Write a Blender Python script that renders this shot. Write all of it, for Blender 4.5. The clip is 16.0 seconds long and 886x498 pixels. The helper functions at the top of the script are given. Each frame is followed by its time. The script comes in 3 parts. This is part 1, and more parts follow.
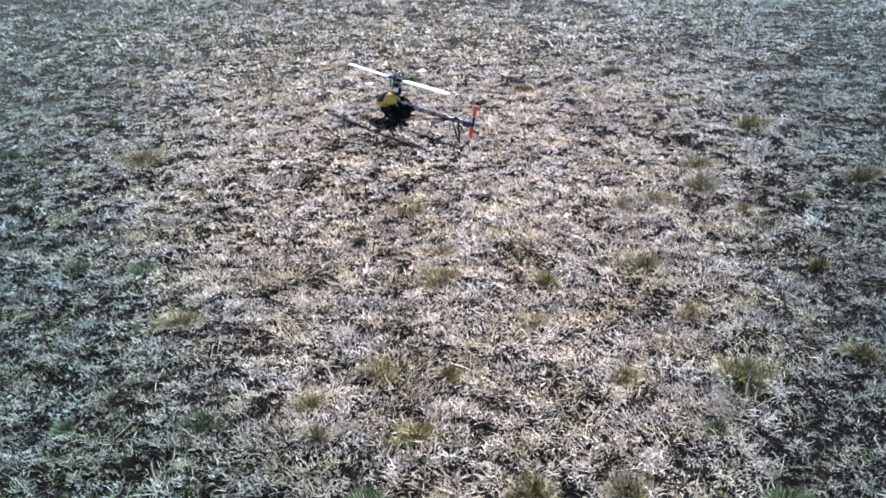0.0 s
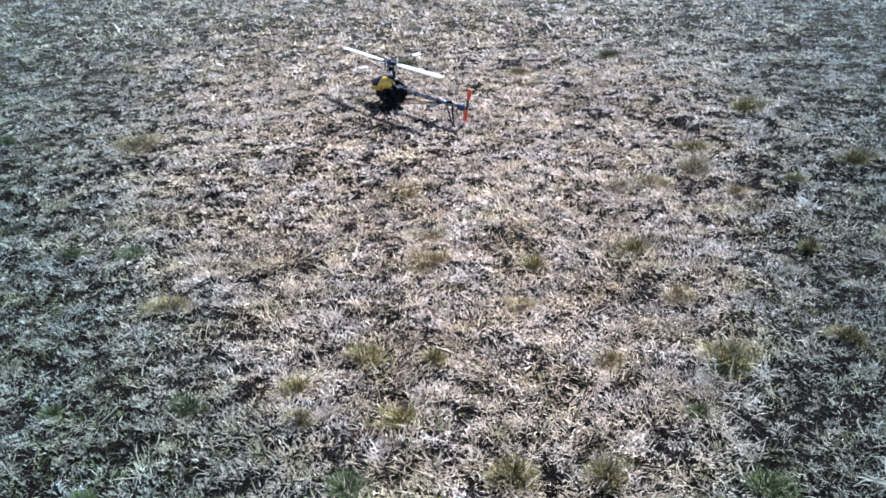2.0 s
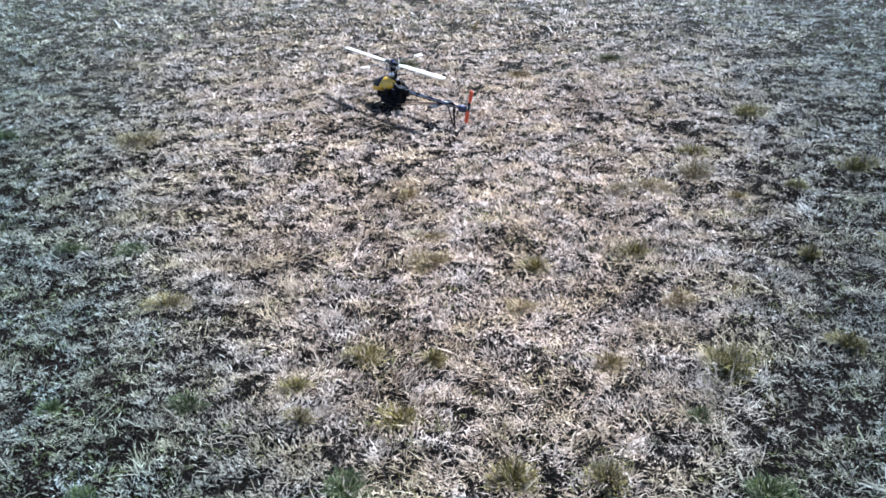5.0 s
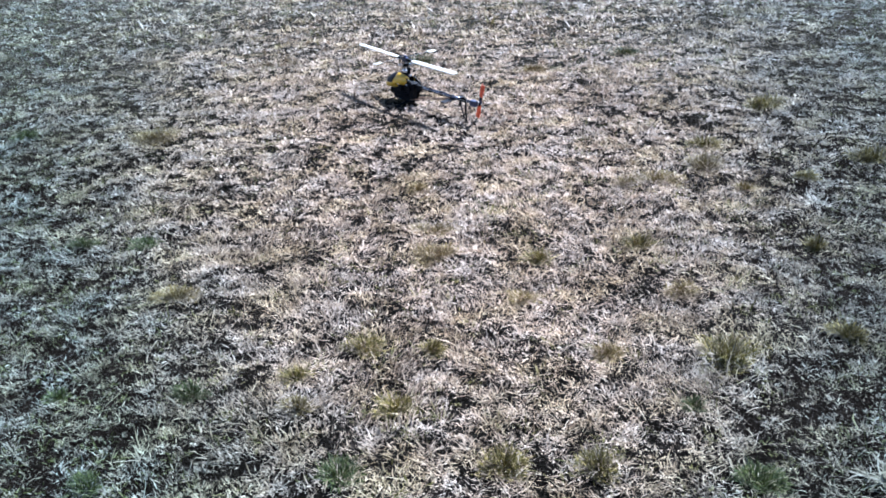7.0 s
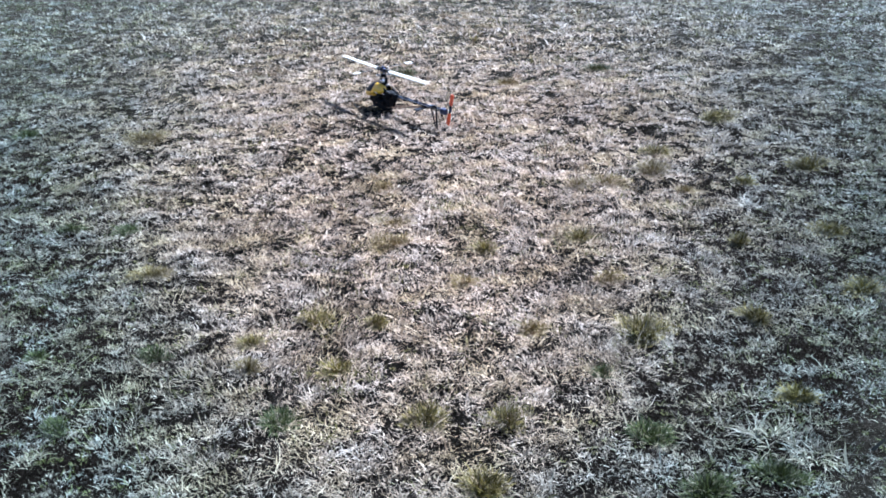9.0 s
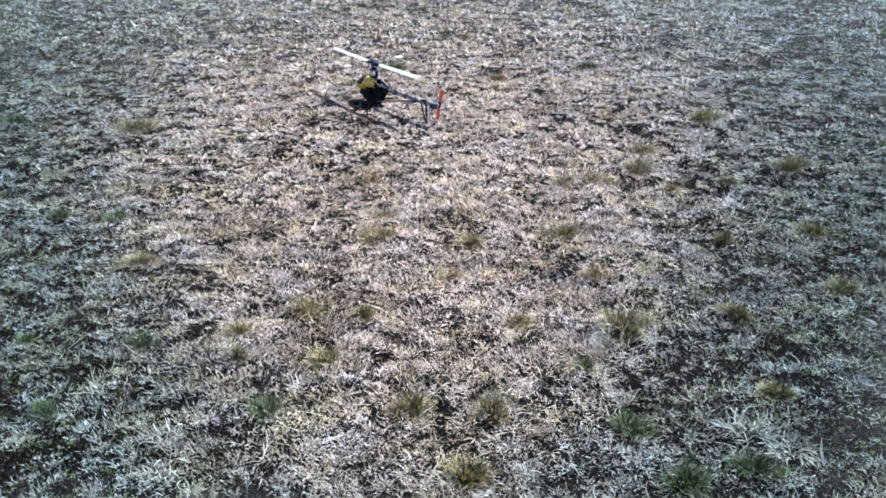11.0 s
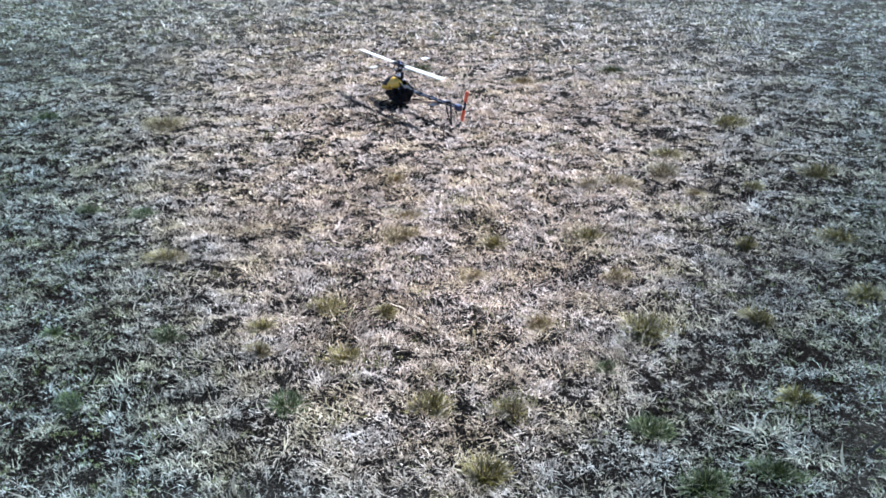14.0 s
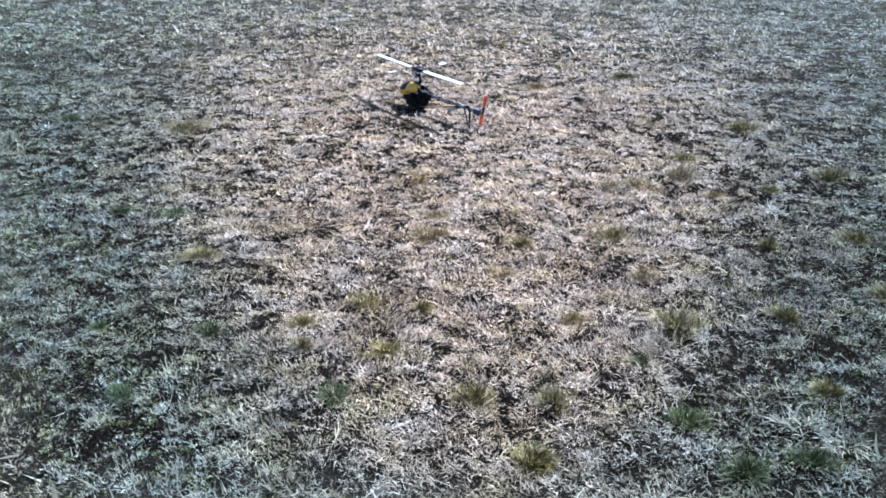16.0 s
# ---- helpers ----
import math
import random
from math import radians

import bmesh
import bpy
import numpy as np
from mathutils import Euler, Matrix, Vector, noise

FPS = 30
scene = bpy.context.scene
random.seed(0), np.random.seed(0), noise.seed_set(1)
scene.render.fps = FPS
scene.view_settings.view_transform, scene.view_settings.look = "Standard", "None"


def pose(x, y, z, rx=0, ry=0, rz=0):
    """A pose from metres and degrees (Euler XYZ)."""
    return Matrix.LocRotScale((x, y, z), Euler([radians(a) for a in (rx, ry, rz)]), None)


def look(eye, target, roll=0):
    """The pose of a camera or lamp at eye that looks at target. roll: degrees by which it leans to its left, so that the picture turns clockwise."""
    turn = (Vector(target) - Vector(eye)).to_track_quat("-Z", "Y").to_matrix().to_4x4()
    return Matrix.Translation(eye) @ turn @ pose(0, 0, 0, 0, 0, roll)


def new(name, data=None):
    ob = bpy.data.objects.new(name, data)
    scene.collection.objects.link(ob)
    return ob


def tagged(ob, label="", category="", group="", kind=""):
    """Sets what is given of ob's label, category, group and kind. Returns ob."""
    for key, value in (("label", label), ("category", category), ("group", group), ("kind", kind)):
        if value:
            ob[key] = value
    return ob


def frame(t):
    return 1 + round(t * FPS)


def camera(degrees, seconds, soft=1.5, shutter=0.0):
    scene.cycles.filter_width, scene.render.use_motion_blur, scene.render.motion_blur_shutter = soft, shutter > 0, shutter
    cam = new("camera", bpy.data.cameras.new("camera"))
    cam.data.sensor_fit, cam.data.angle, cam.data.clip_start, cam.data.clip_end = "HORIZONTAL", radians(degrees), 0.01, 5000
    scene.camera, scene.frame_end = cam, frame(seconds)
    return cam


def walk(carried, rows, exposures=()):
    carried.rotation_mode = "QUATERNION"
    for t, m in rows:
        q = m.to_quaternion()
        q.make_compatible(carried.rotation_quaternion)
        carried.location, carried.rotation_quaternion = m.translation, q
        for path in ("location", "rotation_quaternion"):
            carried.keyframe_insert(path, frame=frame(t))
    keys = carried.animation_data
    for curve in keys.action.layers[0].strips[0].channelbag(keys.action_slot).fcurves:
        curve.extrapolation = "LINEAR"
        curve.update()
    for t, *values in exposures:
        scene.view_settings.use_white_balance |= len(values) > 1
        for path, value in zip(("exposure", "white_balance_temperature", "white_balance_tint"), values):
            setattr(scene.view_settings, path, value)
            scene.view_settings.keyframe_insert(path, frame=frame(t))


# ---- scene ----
cam = camera(50.8, 16.0, soft=1.7)
PATH = [
    (0, (0.007, -0.01, 1.353), (0.006, 1.795, 0.49), -1.4),
    (0.2, (0.034, -0.004, 1.35), (0.025, 1.798, 0.486), -1.2),
    (0.5, (0.069, -0.008, 1.351), (0.049, 1.789, 0.473), -1.4),
    (0.7, (0.08, 0.002, 1.348), (0.066, 1.793, 0.459), -1.6),
    (1, (0.086, -0.004, 1.351), (0.059, 1.783, 0.453), -2.2),
    (1.5, (0.079, -0.009, 1.354), (0.041, 1.778, 0.456), -2.4),
    (2, (0.07, -0.011, 1.354), (0.049, 1.778, 0.46), -1.9),
    (2.5, (0.063, -0.009, 1.351), (0.045, 1.78, 0.457), -1.5),
    (3, (0.054, -0.005, 1.349), (0.043, 1.78, 0.446), -0.9),
    (3.5, (0.061, -0.006, 1.349), (0.046, 1.773, 0.436), -1.0),
    (4, (0.053, -0.005, 1.349), (0.042, 1.769, 0.425), -0.9),
    (4.2, (0.052, -0.006, 1.349), (0.042, 1.768, 0.435), -0.9),
    (6.3, (0.077, -0.017, 1.345), (0.040, 1.778, 0.464), -1.3),
    (6.5, (0.095, -0.021, 1.351), (0.042, 1.774, 0.47), -1.5),
    (6.8, (0.131, -0.025, 1.345), (0.058, 1.773, 0.473), -1.5),
    (7, (0.146, -0.041, 1.344), (0.063, 1.747, 0.452), -2.2),
    (7.2, (0.172, -0.065, 1.347), (0.078, 1.738, 0.487), -3.9),
    (7.5, (0.17, -0.137, 1.351), (0.105, 1.683, 0.524), -3.6),
    (7.7, (0.168, -0.187, 1.339), (0.109, 1.633, 0.511), -1.8),
    (8, (0.193, -0.249, 1.344), (0.161, 1.549, 0.468), -0.9),
    (8.2, (0.209, -0.272, 1.362), (0.155, 1.534, 0.504), -1.5),
    (8.3, (0.225, -0.281, 1.353), (0.149, 1.535, 0.52), -1.6),
    (8.5, (0.29, -0.304, 1.353), (0.183, 1.506, 0.511), -1.2),
    (8.7, (0.355, -0.314, 1.357), (0.246, 1.494, 0.508), -1.5),
    (10.8, (0.345, -0.364, 1.362), (0.266, 1.445, 0.513), 0.0),
    (11, (0.347, -0.356, 1.365), (0.271, 1.449, 0.507), 0.1),
    (11.5, (0.349, -0.351, 1.361), (0.25, 1.444, 0.485), -0.2),
    (12, (0.348, -0.355, 1.362), (0.238, 1.443, 0.494), -0.2),
    (12.5, (0.349, -0.358, 1.362), (0.23, 1.437, 0.487), -0.0),
    (13, (0.352, -0.363, 1.361), (0.219, 1.435, 0.495), -0.1),
    (13.5, (0.353, -0.367, 1.36), (0.225, 1.434, 0.501), 0.0),
    (14, (0.351, -0.372, 1.364), (0.225, 1.433, 0.511), 0.3),
    (14.5, (0.352, -0.379, 1.365), (0.218, 1.428, 0.519), 0.1),
    (15, (0.33, -0.394, 1.367), (0.202, 1.421, 0.538), 0.2),
    (15.2, (0.307, -0.4, 1.36), (0.179, 1.422, 0.546), 0.3),
    (15.5, (0.264, -0.427, 1.356), (0.144, 1.397, 0.545), 0.2),
    (16, (0.217, -0.458, 1.363), (0.113, 1.356, 0.527), 0.8),
]
walk(cam, [(t, look(eye, target, roll)) for t, eye, target, roll in PATH], [(0.0, 2.38, 4880, 10), (16.0, 2.38, 4880, 10)])

# ---- light ----
SUN_AZ, SUN_EL = 35.0, 49.0        # degrees clockwise from +y, and above the horizon
world = bpy.data.worlds.new("sky")
scene.world = world
world.use_nodes = True
wt = world.node_tree
sky = wt.nodes.new("ShaderNodeTexSky")
sky.sky_type, sky.sun_disc = "NISHITA", False
sky.sun_elevation, sky.sun_rotation = radians(SUN_EL), radians(SUN_AZ)
wt.links.new(sky.outputs[0], wt.nodes["Background"].inputs[0])
wt.nodes["Background"].inputs[1].default_value = 0.035
sun = new("sun", bpy.data.lights.new("sun", "SUN"))
sun.data.energy, sun.data.angle, sun.data.color = 5.0, radians(0.53), (1.0, 0.96, 0.92)
sun.matrix_world = look((3, 5, 9), (3 - math.sin(radians(SUN_AZ)), 5 - math.cos(radians(SUN_AZ)), 9 - math.tan(radians(SUN_EL))))

# ---- materials ----


def material(name):
    m = bpy.data.materials.new(name)
    m.use_nodes = True
    nt = m.node_tree
    return m, nt, nt.nodes["Principled BSDF"]


def node(nt, kind, **inputs):
    n = nt.nodes.new(kind)
    for key, value in inputs.items():
        n.inputs[key.replace("_", " ")].default_value = value
    return n


def ramp(nt, source, stops):
    r = nt.nodes.new("ShaderNodeValToRGB")
    while len(r.color_ramp.elements) < len(stops):
        r.color_ramp.elements.new(0.5)
    for e, (at, c) in zip(r.color_ramp.elements, stops):
        e.position, e.color = at, (*c, 1)
    nt.links.new(source, r.inputs[0])
    return r.outputs[0]


def mix(nt, fac, a, b, how="MIX"):
    n = nt.nodes.new("ShaderNodeMix")
    n.data_type, n.blend_type = "RGBA", how
    for value, slot in ((fac, 0), (a, 6), (b, 7)):
        if isinstance(value, (int, float)):
            n.inputs[slot].default_value = value
        elif isinstance(value, tuple):
            n.inputs[slot].default_value = (*value, 1)
        else:
            nt.links.new(value, n.inputs[slot])
    return n.outputs[2]


def world_noise(nt, scale, detail=3.0, rough=0.55):
    g = nt.nodes.new("ShaderNodeNewGeometry")
    n = node(nt, "ShaderNodeTexNoise", Scale=scale, Detail=detail, Roughness=rough)
    nt.links.new(g.outputs["Position"], n.inputs["Vector"])
    return n.outputs[0]


def plain(name, colour, rough=0.5, metal=0.0, grain=80.0, vary=0.25, bump=0.15, coat=0.0, shine=0.5):
    """A paint, plastic, metal or board with fine mottling, scuffs and relief."""
    m, nt, b = material(name)
    c = nt.nodes.new("ShaderNodeTexCoord")
    n1 = node(nt, "ShaderNodeTexNoise", Scale=grain, Detail=4.0)
    n2 = node(nt, "ShaderNodeTexNoise", Scale=grain * 0.12, Detail=3.0)
    for n in (n1, n2):
        nt.links.new(c.outputs["Object"], n.inputs["Vector"])
    dark = tuple(v * (1 - vary) for v in colour)
    light = tuple(min(1.0, v * (1 + vary * 0.6)) for v in colour)
    a = ramp(nt, n1.outputs[0], [(0.3, dark), (0.7, light)])
    z = ramp(nt, n2.outputs[0], [(0.35, dark), (0.65, light)])
    nt.links.new(mix(nt, 0.5, a, z), b.inputs["Base Color"])
    nt.links.new(ramp(nt, n1.outputs[0], [(0.3, (rough * 0.8,) * 3), (0.7, (min(1, rough * 1.2),) * 3)]), b.inputs["Roughness"])
    b.inputs["Metallic"].default_value = metal
    b.inputs["Specular IOR Level"].default_value = shine
    b.inputs["Coat Weight"].default_value = coat
    bp = node(nt, "ShaderNodeBump", Strength=bump, Distance=0.002)
    nt.links.new(n1.outputs[0], bp.inputs["Height"])
    nt.links.new(bp.outputs[0], b.inputs["Normal"])
    return m


def calc(nt, how, a, b=0.0):
    n = nt.nodes.new("ShaderNodeMath")
    n.operation = how
    for slot, v in enumerate((a, b)):
        if isinstance(v, (int, float)):
            n.inputs[slot].default_value = v
        else:
            nt.links.new(v, n.inputs[slot])
    return n.outputs[0]


def falloff_mask(nt):
    """1 in the view's bright warm middle, which widens away from its near end, falling to 0 round it, with a ragged
    edge. Puts a lens's darker, cooler edges into the lawn's colour.
    """
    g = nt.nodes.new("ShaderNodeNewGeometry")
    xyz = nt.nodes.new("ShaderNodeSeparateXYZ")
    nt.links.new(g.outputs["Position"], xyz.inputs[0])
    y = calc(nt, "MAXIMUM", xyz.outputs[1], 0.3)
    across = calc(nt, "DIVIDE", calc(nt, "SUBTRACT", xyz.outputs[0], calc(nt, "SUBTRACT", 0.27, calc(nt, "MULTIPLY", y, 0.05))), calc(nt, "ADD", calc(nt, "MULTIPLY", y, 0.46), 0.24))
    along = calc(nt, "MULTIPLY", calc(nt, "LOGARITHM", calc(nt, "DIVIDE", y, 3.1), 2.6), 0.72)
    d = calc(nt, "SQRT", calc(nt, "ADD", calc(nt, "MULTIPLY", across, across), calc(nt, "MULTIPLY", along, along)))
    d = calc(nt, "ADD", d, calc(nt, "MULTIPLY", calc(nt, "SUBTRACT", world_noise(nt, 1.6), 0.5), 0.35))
    # past the view's edge the painted dimming is half lifted again
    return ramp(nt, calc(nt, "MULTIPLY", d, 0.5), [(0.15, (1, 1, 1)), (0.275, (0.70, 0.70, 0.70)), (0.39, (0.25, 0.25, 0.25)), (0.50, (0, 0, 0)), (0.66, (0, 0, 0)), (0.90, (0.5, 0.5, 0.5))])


def blade_material(name, stops, outer, through_light=0.14, rough=0.6):
    """Thin dry or green leaf: each blade its own shade, some light passing through it."""
    m, nt, b = material(name)
    g = nt.nodes.new("ShaderNodeNewGeometry")
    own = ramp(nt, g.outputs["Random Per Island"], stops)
    # outer dims and cools each shade, as a lens darkens its edges
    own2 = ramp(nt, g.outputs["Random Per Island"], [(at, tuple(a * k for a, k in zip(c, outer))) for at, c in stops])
    col = mix(nt, falloff_mask(nt), own2, own)
    for size, low in ((9.0, 0.70), (2.6, 0.90)):
        blotch = ramp(nt, world_noise(nt, size), [(0.36, (low, low * 0.96, low * 0.90)), (0.60, (1.18, 1.16, 1.14))])
        col = mix(nt, 1.0, col, blotch, "MULTIPLY")
    hue = ramp(nt, world_noise(nt, 5.5, 4.0), [(0.38, (1.0, 0.92, 0.72)), (0.50, (1.04, 0.96, 0.88)), (0.62, (1.0, 0.98, 0.99))])
    col = mix(nt, 1.0, col, hue, "MULTIPLY")
    streak = ramp(nt, world_noise(nt, 160.0, 2.0), [(0.3, (0.8, 0.78, 0.74)), (0.7, (1.1, 1.1, 1.1))])
    col = mix(nt, 1.0, col, streak, "MULTIPLY")
    nt.links.new(col, b.inputs["Base Color"])
    b.inputs["Roughness"].default_value = rough
    b.inputs["Specular IOR Level"].default_value = 0.12
    t = nt.nodes.new("ShaderNodeBsdfTranslucent")
    nt.links.new(col, t.inputs[0])
    s = nt.nodes.new("ShaderNodeMixShader")
    s.inputs[0].default_value = through_light
    nt.links.new(b.outputs[0], s.inputs[1])
    nt.links.new(t.outputs[0], s.inputs[2])
    nt.links.new(s.outputs[0], nt.nodes["Material Output"].inputs[0])
    return m


# the triple after the stops is the tint painted towards the view's edges
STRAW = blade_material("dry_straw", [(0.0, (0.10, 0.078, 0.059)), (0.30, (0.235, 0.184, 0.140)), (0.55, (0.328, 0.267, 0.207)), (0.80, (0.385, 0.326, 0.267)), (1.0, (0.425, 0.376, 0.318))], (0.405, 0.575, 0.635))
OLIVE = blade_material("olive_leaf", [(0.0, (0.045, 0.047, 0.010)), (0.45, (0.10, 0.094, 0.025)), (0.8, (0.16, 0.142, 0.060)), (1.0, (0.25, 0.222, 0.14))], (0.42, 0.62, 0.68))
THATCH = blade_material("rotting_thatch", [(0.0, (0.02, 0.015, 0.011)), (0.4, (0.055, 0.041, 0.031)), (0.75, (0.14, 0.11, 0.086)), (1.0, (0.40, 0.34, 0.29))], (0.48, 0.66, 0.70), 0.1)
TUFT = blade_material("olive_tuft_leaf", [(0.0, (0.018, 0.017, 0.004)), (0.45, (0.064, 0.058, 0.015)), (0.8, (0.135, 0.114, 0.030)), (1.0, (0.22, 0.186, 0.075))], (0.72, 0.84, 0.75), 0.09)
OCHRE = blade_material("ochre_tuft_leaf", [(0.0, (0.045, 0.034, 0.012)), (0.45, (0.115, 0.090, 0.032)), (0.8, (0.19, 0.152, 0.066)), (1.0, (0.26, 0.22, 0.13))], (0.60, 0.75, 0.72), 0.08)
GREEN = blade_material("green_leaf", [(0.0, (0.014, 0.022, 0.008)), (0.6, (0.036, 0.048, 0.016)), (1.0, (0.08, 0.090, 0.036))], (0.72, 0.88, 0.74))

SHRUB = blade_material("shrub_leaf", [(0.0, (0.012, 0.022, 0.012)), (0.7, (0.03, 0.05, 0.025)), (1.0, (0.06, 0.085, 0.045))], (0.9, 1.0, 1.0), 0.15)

SOIL, nt, b = material("thatch_and_shaded_soil")
fine = world_noise(nt, 130.0, 6.0, 0.7)
mid = world_noise(nt, 16.0, 5.0, 0.6)
wide = world_noise(nt, 1.3, 3.0)
# near-black, standing in for shade between the blades; soil itself is lighter
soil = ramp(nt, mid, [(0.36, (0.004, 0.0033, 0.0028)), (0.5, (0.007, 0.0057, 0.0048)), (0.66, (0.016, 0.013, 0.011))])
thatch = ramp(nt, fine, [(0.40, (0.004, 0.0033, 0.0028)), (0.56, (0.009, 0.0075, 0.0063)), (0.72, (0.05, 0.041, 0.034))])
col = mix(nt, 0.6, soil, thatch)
col = mix(nt, 1.0, col, ramp(nt, wide, [(0.35, (0.75, 0.82, 0.75)), (0.65, (1.1, 1.05, 1.0))]), "MULTIPLY")
g = nt.nodes.new("ShaderNodeNewGeometry")
far = nt.nodes.new("ShaderNodeVectorMath")
far.operation = "DISTANCE"
far.inputs[1].default_value = (0.1, 1.2, 0)
nt.links.new(g.outputs["Position"], far.inputs[0])
reach = nt.nodes.new("ShaderNodeMapRange")
reach.inputs["From Min"].default_value, reach.inputs["From Max"].default_value = 2.6, 8.0
nt.links.new(far.outputs["Value"], reach.inputs["Value"])
lawn = ramp(nt, mid, [(0.38, (0.024, 0.022, 0.016)), (0.5, (0.054, 0.050, 0.038)), (0.62, (0.100, 0.092, 0.072))])
# the soil beside and behind the camera's wedge takes the paler lawn colour
xyz = nt.nodes.new("ShaderNodeSeparateXYZ")
nt.links.new(g.outputs["Position"], xyz.inputs[0])
beside = calc(nt, "SUBTRACT", calc(nt, "ABSOLUTE", calc(nt, "SUBTRACT", xyz.outputs[0], 0.12), 0), calc(nt, "ADD", calc(nt, "MULTIPLY", xyz.outputs[1], 0.505), 0.58))
beside = calc(nt, "MAXIMUM", beside, calc(nt, "SUBTRACT", 0.95, xyz.outputs[1]))
edge = nt.nodes.new("ShaderNodeMapRange")
edge.inputs["From Min"].default_value, edge.inputs["From Max"].default_value = -0.35, 0.25
nt.links.new(beside, edge.inputs["Value"])
col = mix(nt, calc(nt, "MAXIMUM", reach.outputs[0], edge.outputs[0]), col, mix(nt, 0.5, lawn, ramp(nt, fine, [(0.4, (0.020, 0.019, 0.014)), (0.62, (0.095, 0.088, 0.069))])))
nt.links.new(col, b.inputs["Base Color"])
b.inputs["Roughness"].default_value = 0.95
b.inputs["Specular IOR Level"].default_value = 0.0
bp = node(nt, "ShaderNodeBump", Strength=1.0, Distance=0.05)
nt.links.new(fine, bp.inputs["Height"])
nt.links.new(bp.outputs[0], b.inputs["Normal"])

YELLOW = plain("yellow_canopy_paint", (0.62, 0.36, 0.012), 0.32, grain=60, vary=0.14, coat=0.4)
SMOKED = plain("smoked_window_paint", (0.012, 0.006, 0.005), 0.5, grain=70, shine=0.2)
CARBON = plain("carbon_plate", (0.006, 0.006, 0.008), 0.6, grain=300, shine=0.1)
BLACK = plain("black_plastic", (0.006, 0.006, 0.007), 0.7, grain=120, shine=0.1)
ALLOY = plain("anodised_alloy", (0.045, 0.052, 0.10), 0.3, 0.6, grain=150)
STEEL = plain("steel", (0.55, 0.55, 0.56), 0.3, 1.0, grain=200)
DARK_STEEL = plain("dark_steel", (0.10, 0.10, 0.11), 0.45, 1.0, grain=200)
CREAM = plain("cream_blade_paint", (0.40, 0.37, 0.30), 0.5, grain=50, vary=0.08, coat=0.2)
PALE = plain("pale_board_paint", (0.15, 0.20, 0.265), 0.5, grain=40, vary=0.1)
ORANGE = plain("orange_tail_plastic", (0.80, 0.11, 0.035), 0.45, grain=60, vary=0.1)
TAN = plain("tan_rod", (0.22, 0.13, 0.075), 0.5, grain=90)
BLUE = plain("blue_battery_wrap", (0.03, 0.05, 0.22), 0.35, grain=80)
BOOM = plain("dark_boom_paint", (0.02, 0.026, 0.045), 0.25, 0.3, grain=150, coat=0.3)
BARK = plain("shrub_bark", (0.09, 0.06, 0.04), 0.9, grain=60, vary=0.4, bump=0.6)

# ---- building helpers ----


def part(name, bm, mat, parent=None, label="", smooth=False):
    """Links a bmesh as one mesh object, under a thing or a part."""
    me = bpy.data.meshes.new(name)
    bmesh.ops.recalc_face_normals(bm, faces=bm.faces)
    bm.to_mesh(me)
    bm.free()
    me.materials.append(mat)
    if smooth:
        me.polygons.foreach_set("use_smooth", [True] * len(me.polygons))
    ob = new(name, me)
    if parent:
        ob.parent = parent
    return tagged(ob, label)


def box(sx, sy, sz, m=Matrix(), bevel=0.0):
    bm = bmesh.new()
    bmesh.ops.create_cube(bm, size=1, matrix=Matrix.Diagonal((sx, sy, sz, 1)))
    if bevel:
        bmesh.ops.bevel(bm, geom=bm.edges[:], offset=bevel, segments=2, affect="EDGES", profile=0.6)
    bmesh.ops.transform(bm, matrix=m, verts=bm.verts)
    return bm


def rod(a, b, r, r2=None, sides=10, bm=None):
    """A round bar from a to b."""
    bm = bm or bmesh.new()
    a, b = Vector(a), Vector(b)
    d = b - a
    m = Matrix.Translation((a + b) / 2) @ d.to_track_quat("Z", "Y").to_matrix().to_4x4()
    bmesh.ops.create_cone(bm, cap_ends=True, segments=sides, radius1=r, radius2=r if r2 is None else r2, depth=d.length, matrix=m)
    return bm


def pipe(points, r, sides=8):
    """A bent round bar through the points."""
    bm = bmesh.new()
    pts = [Vector(p) for p in points]
    rings = []
    for i, p in enumerate(pts):
        d = (pts[min(i + 1, len(pts) - 1)] - pts[max(i - 1, 0)]).normalized()
        q = d.to_track_quat("Z", "Y")
        rings.append([bm.verts.new(p + q @ Vector((r * math.cos(k * math.tau / sides), r * math.sin(k * math.tau / sides), 0))) for k in range(sides)])
    for u, v in zip(rings, rings[1:]):
        for k in range(sides):
            bm.faces.new((u[k], u[(k + 1) % sides], v[(k + 1) % sides], v[k]))
    bm.faces.new(rings[0])
    bm.faces.new(rings[-1])
    return bm


def plate(outline, thick, axis="y", at=0.0, hole=None):
    """A flat plate in the x-z plane (axis y) with an outline and, at will, one cut-out with as many corners."""
    bm = bmesh.new()

    def put(p, d):
        return bm.verts.new((p[0], at + d, p[1]) if axis == "y" else (p[0], p[1], at + d))
    lo, hi = [[put(p, d) for p in outline] for d in (-thick / 2, thick / 2)]
    n = len(outline)
    for k in range(n):
        bm.faces.new((lo[k], lo[(k + 1) % n], hi[(k + 1) % n], hi[k]))
    if hole:
        lo2, hi2 = [[put(p, d) for p in hole] for d in (-thick / 2, thick / 2)]
        for k in range(n):
            j = (k + 1) % n
            bm.faces.new((lo2[k], lo2[j], hi2[j], hi2[k]))
            bm.faces.new((lo[k], lo[j], lo2[j], lo2[k]))
            bm.faces.new((hi[k], hi[j], hi2[j], hi2[k]))
    else:
        bm.faces.new(lo)
        bm.faces.new(hi)
    return bm


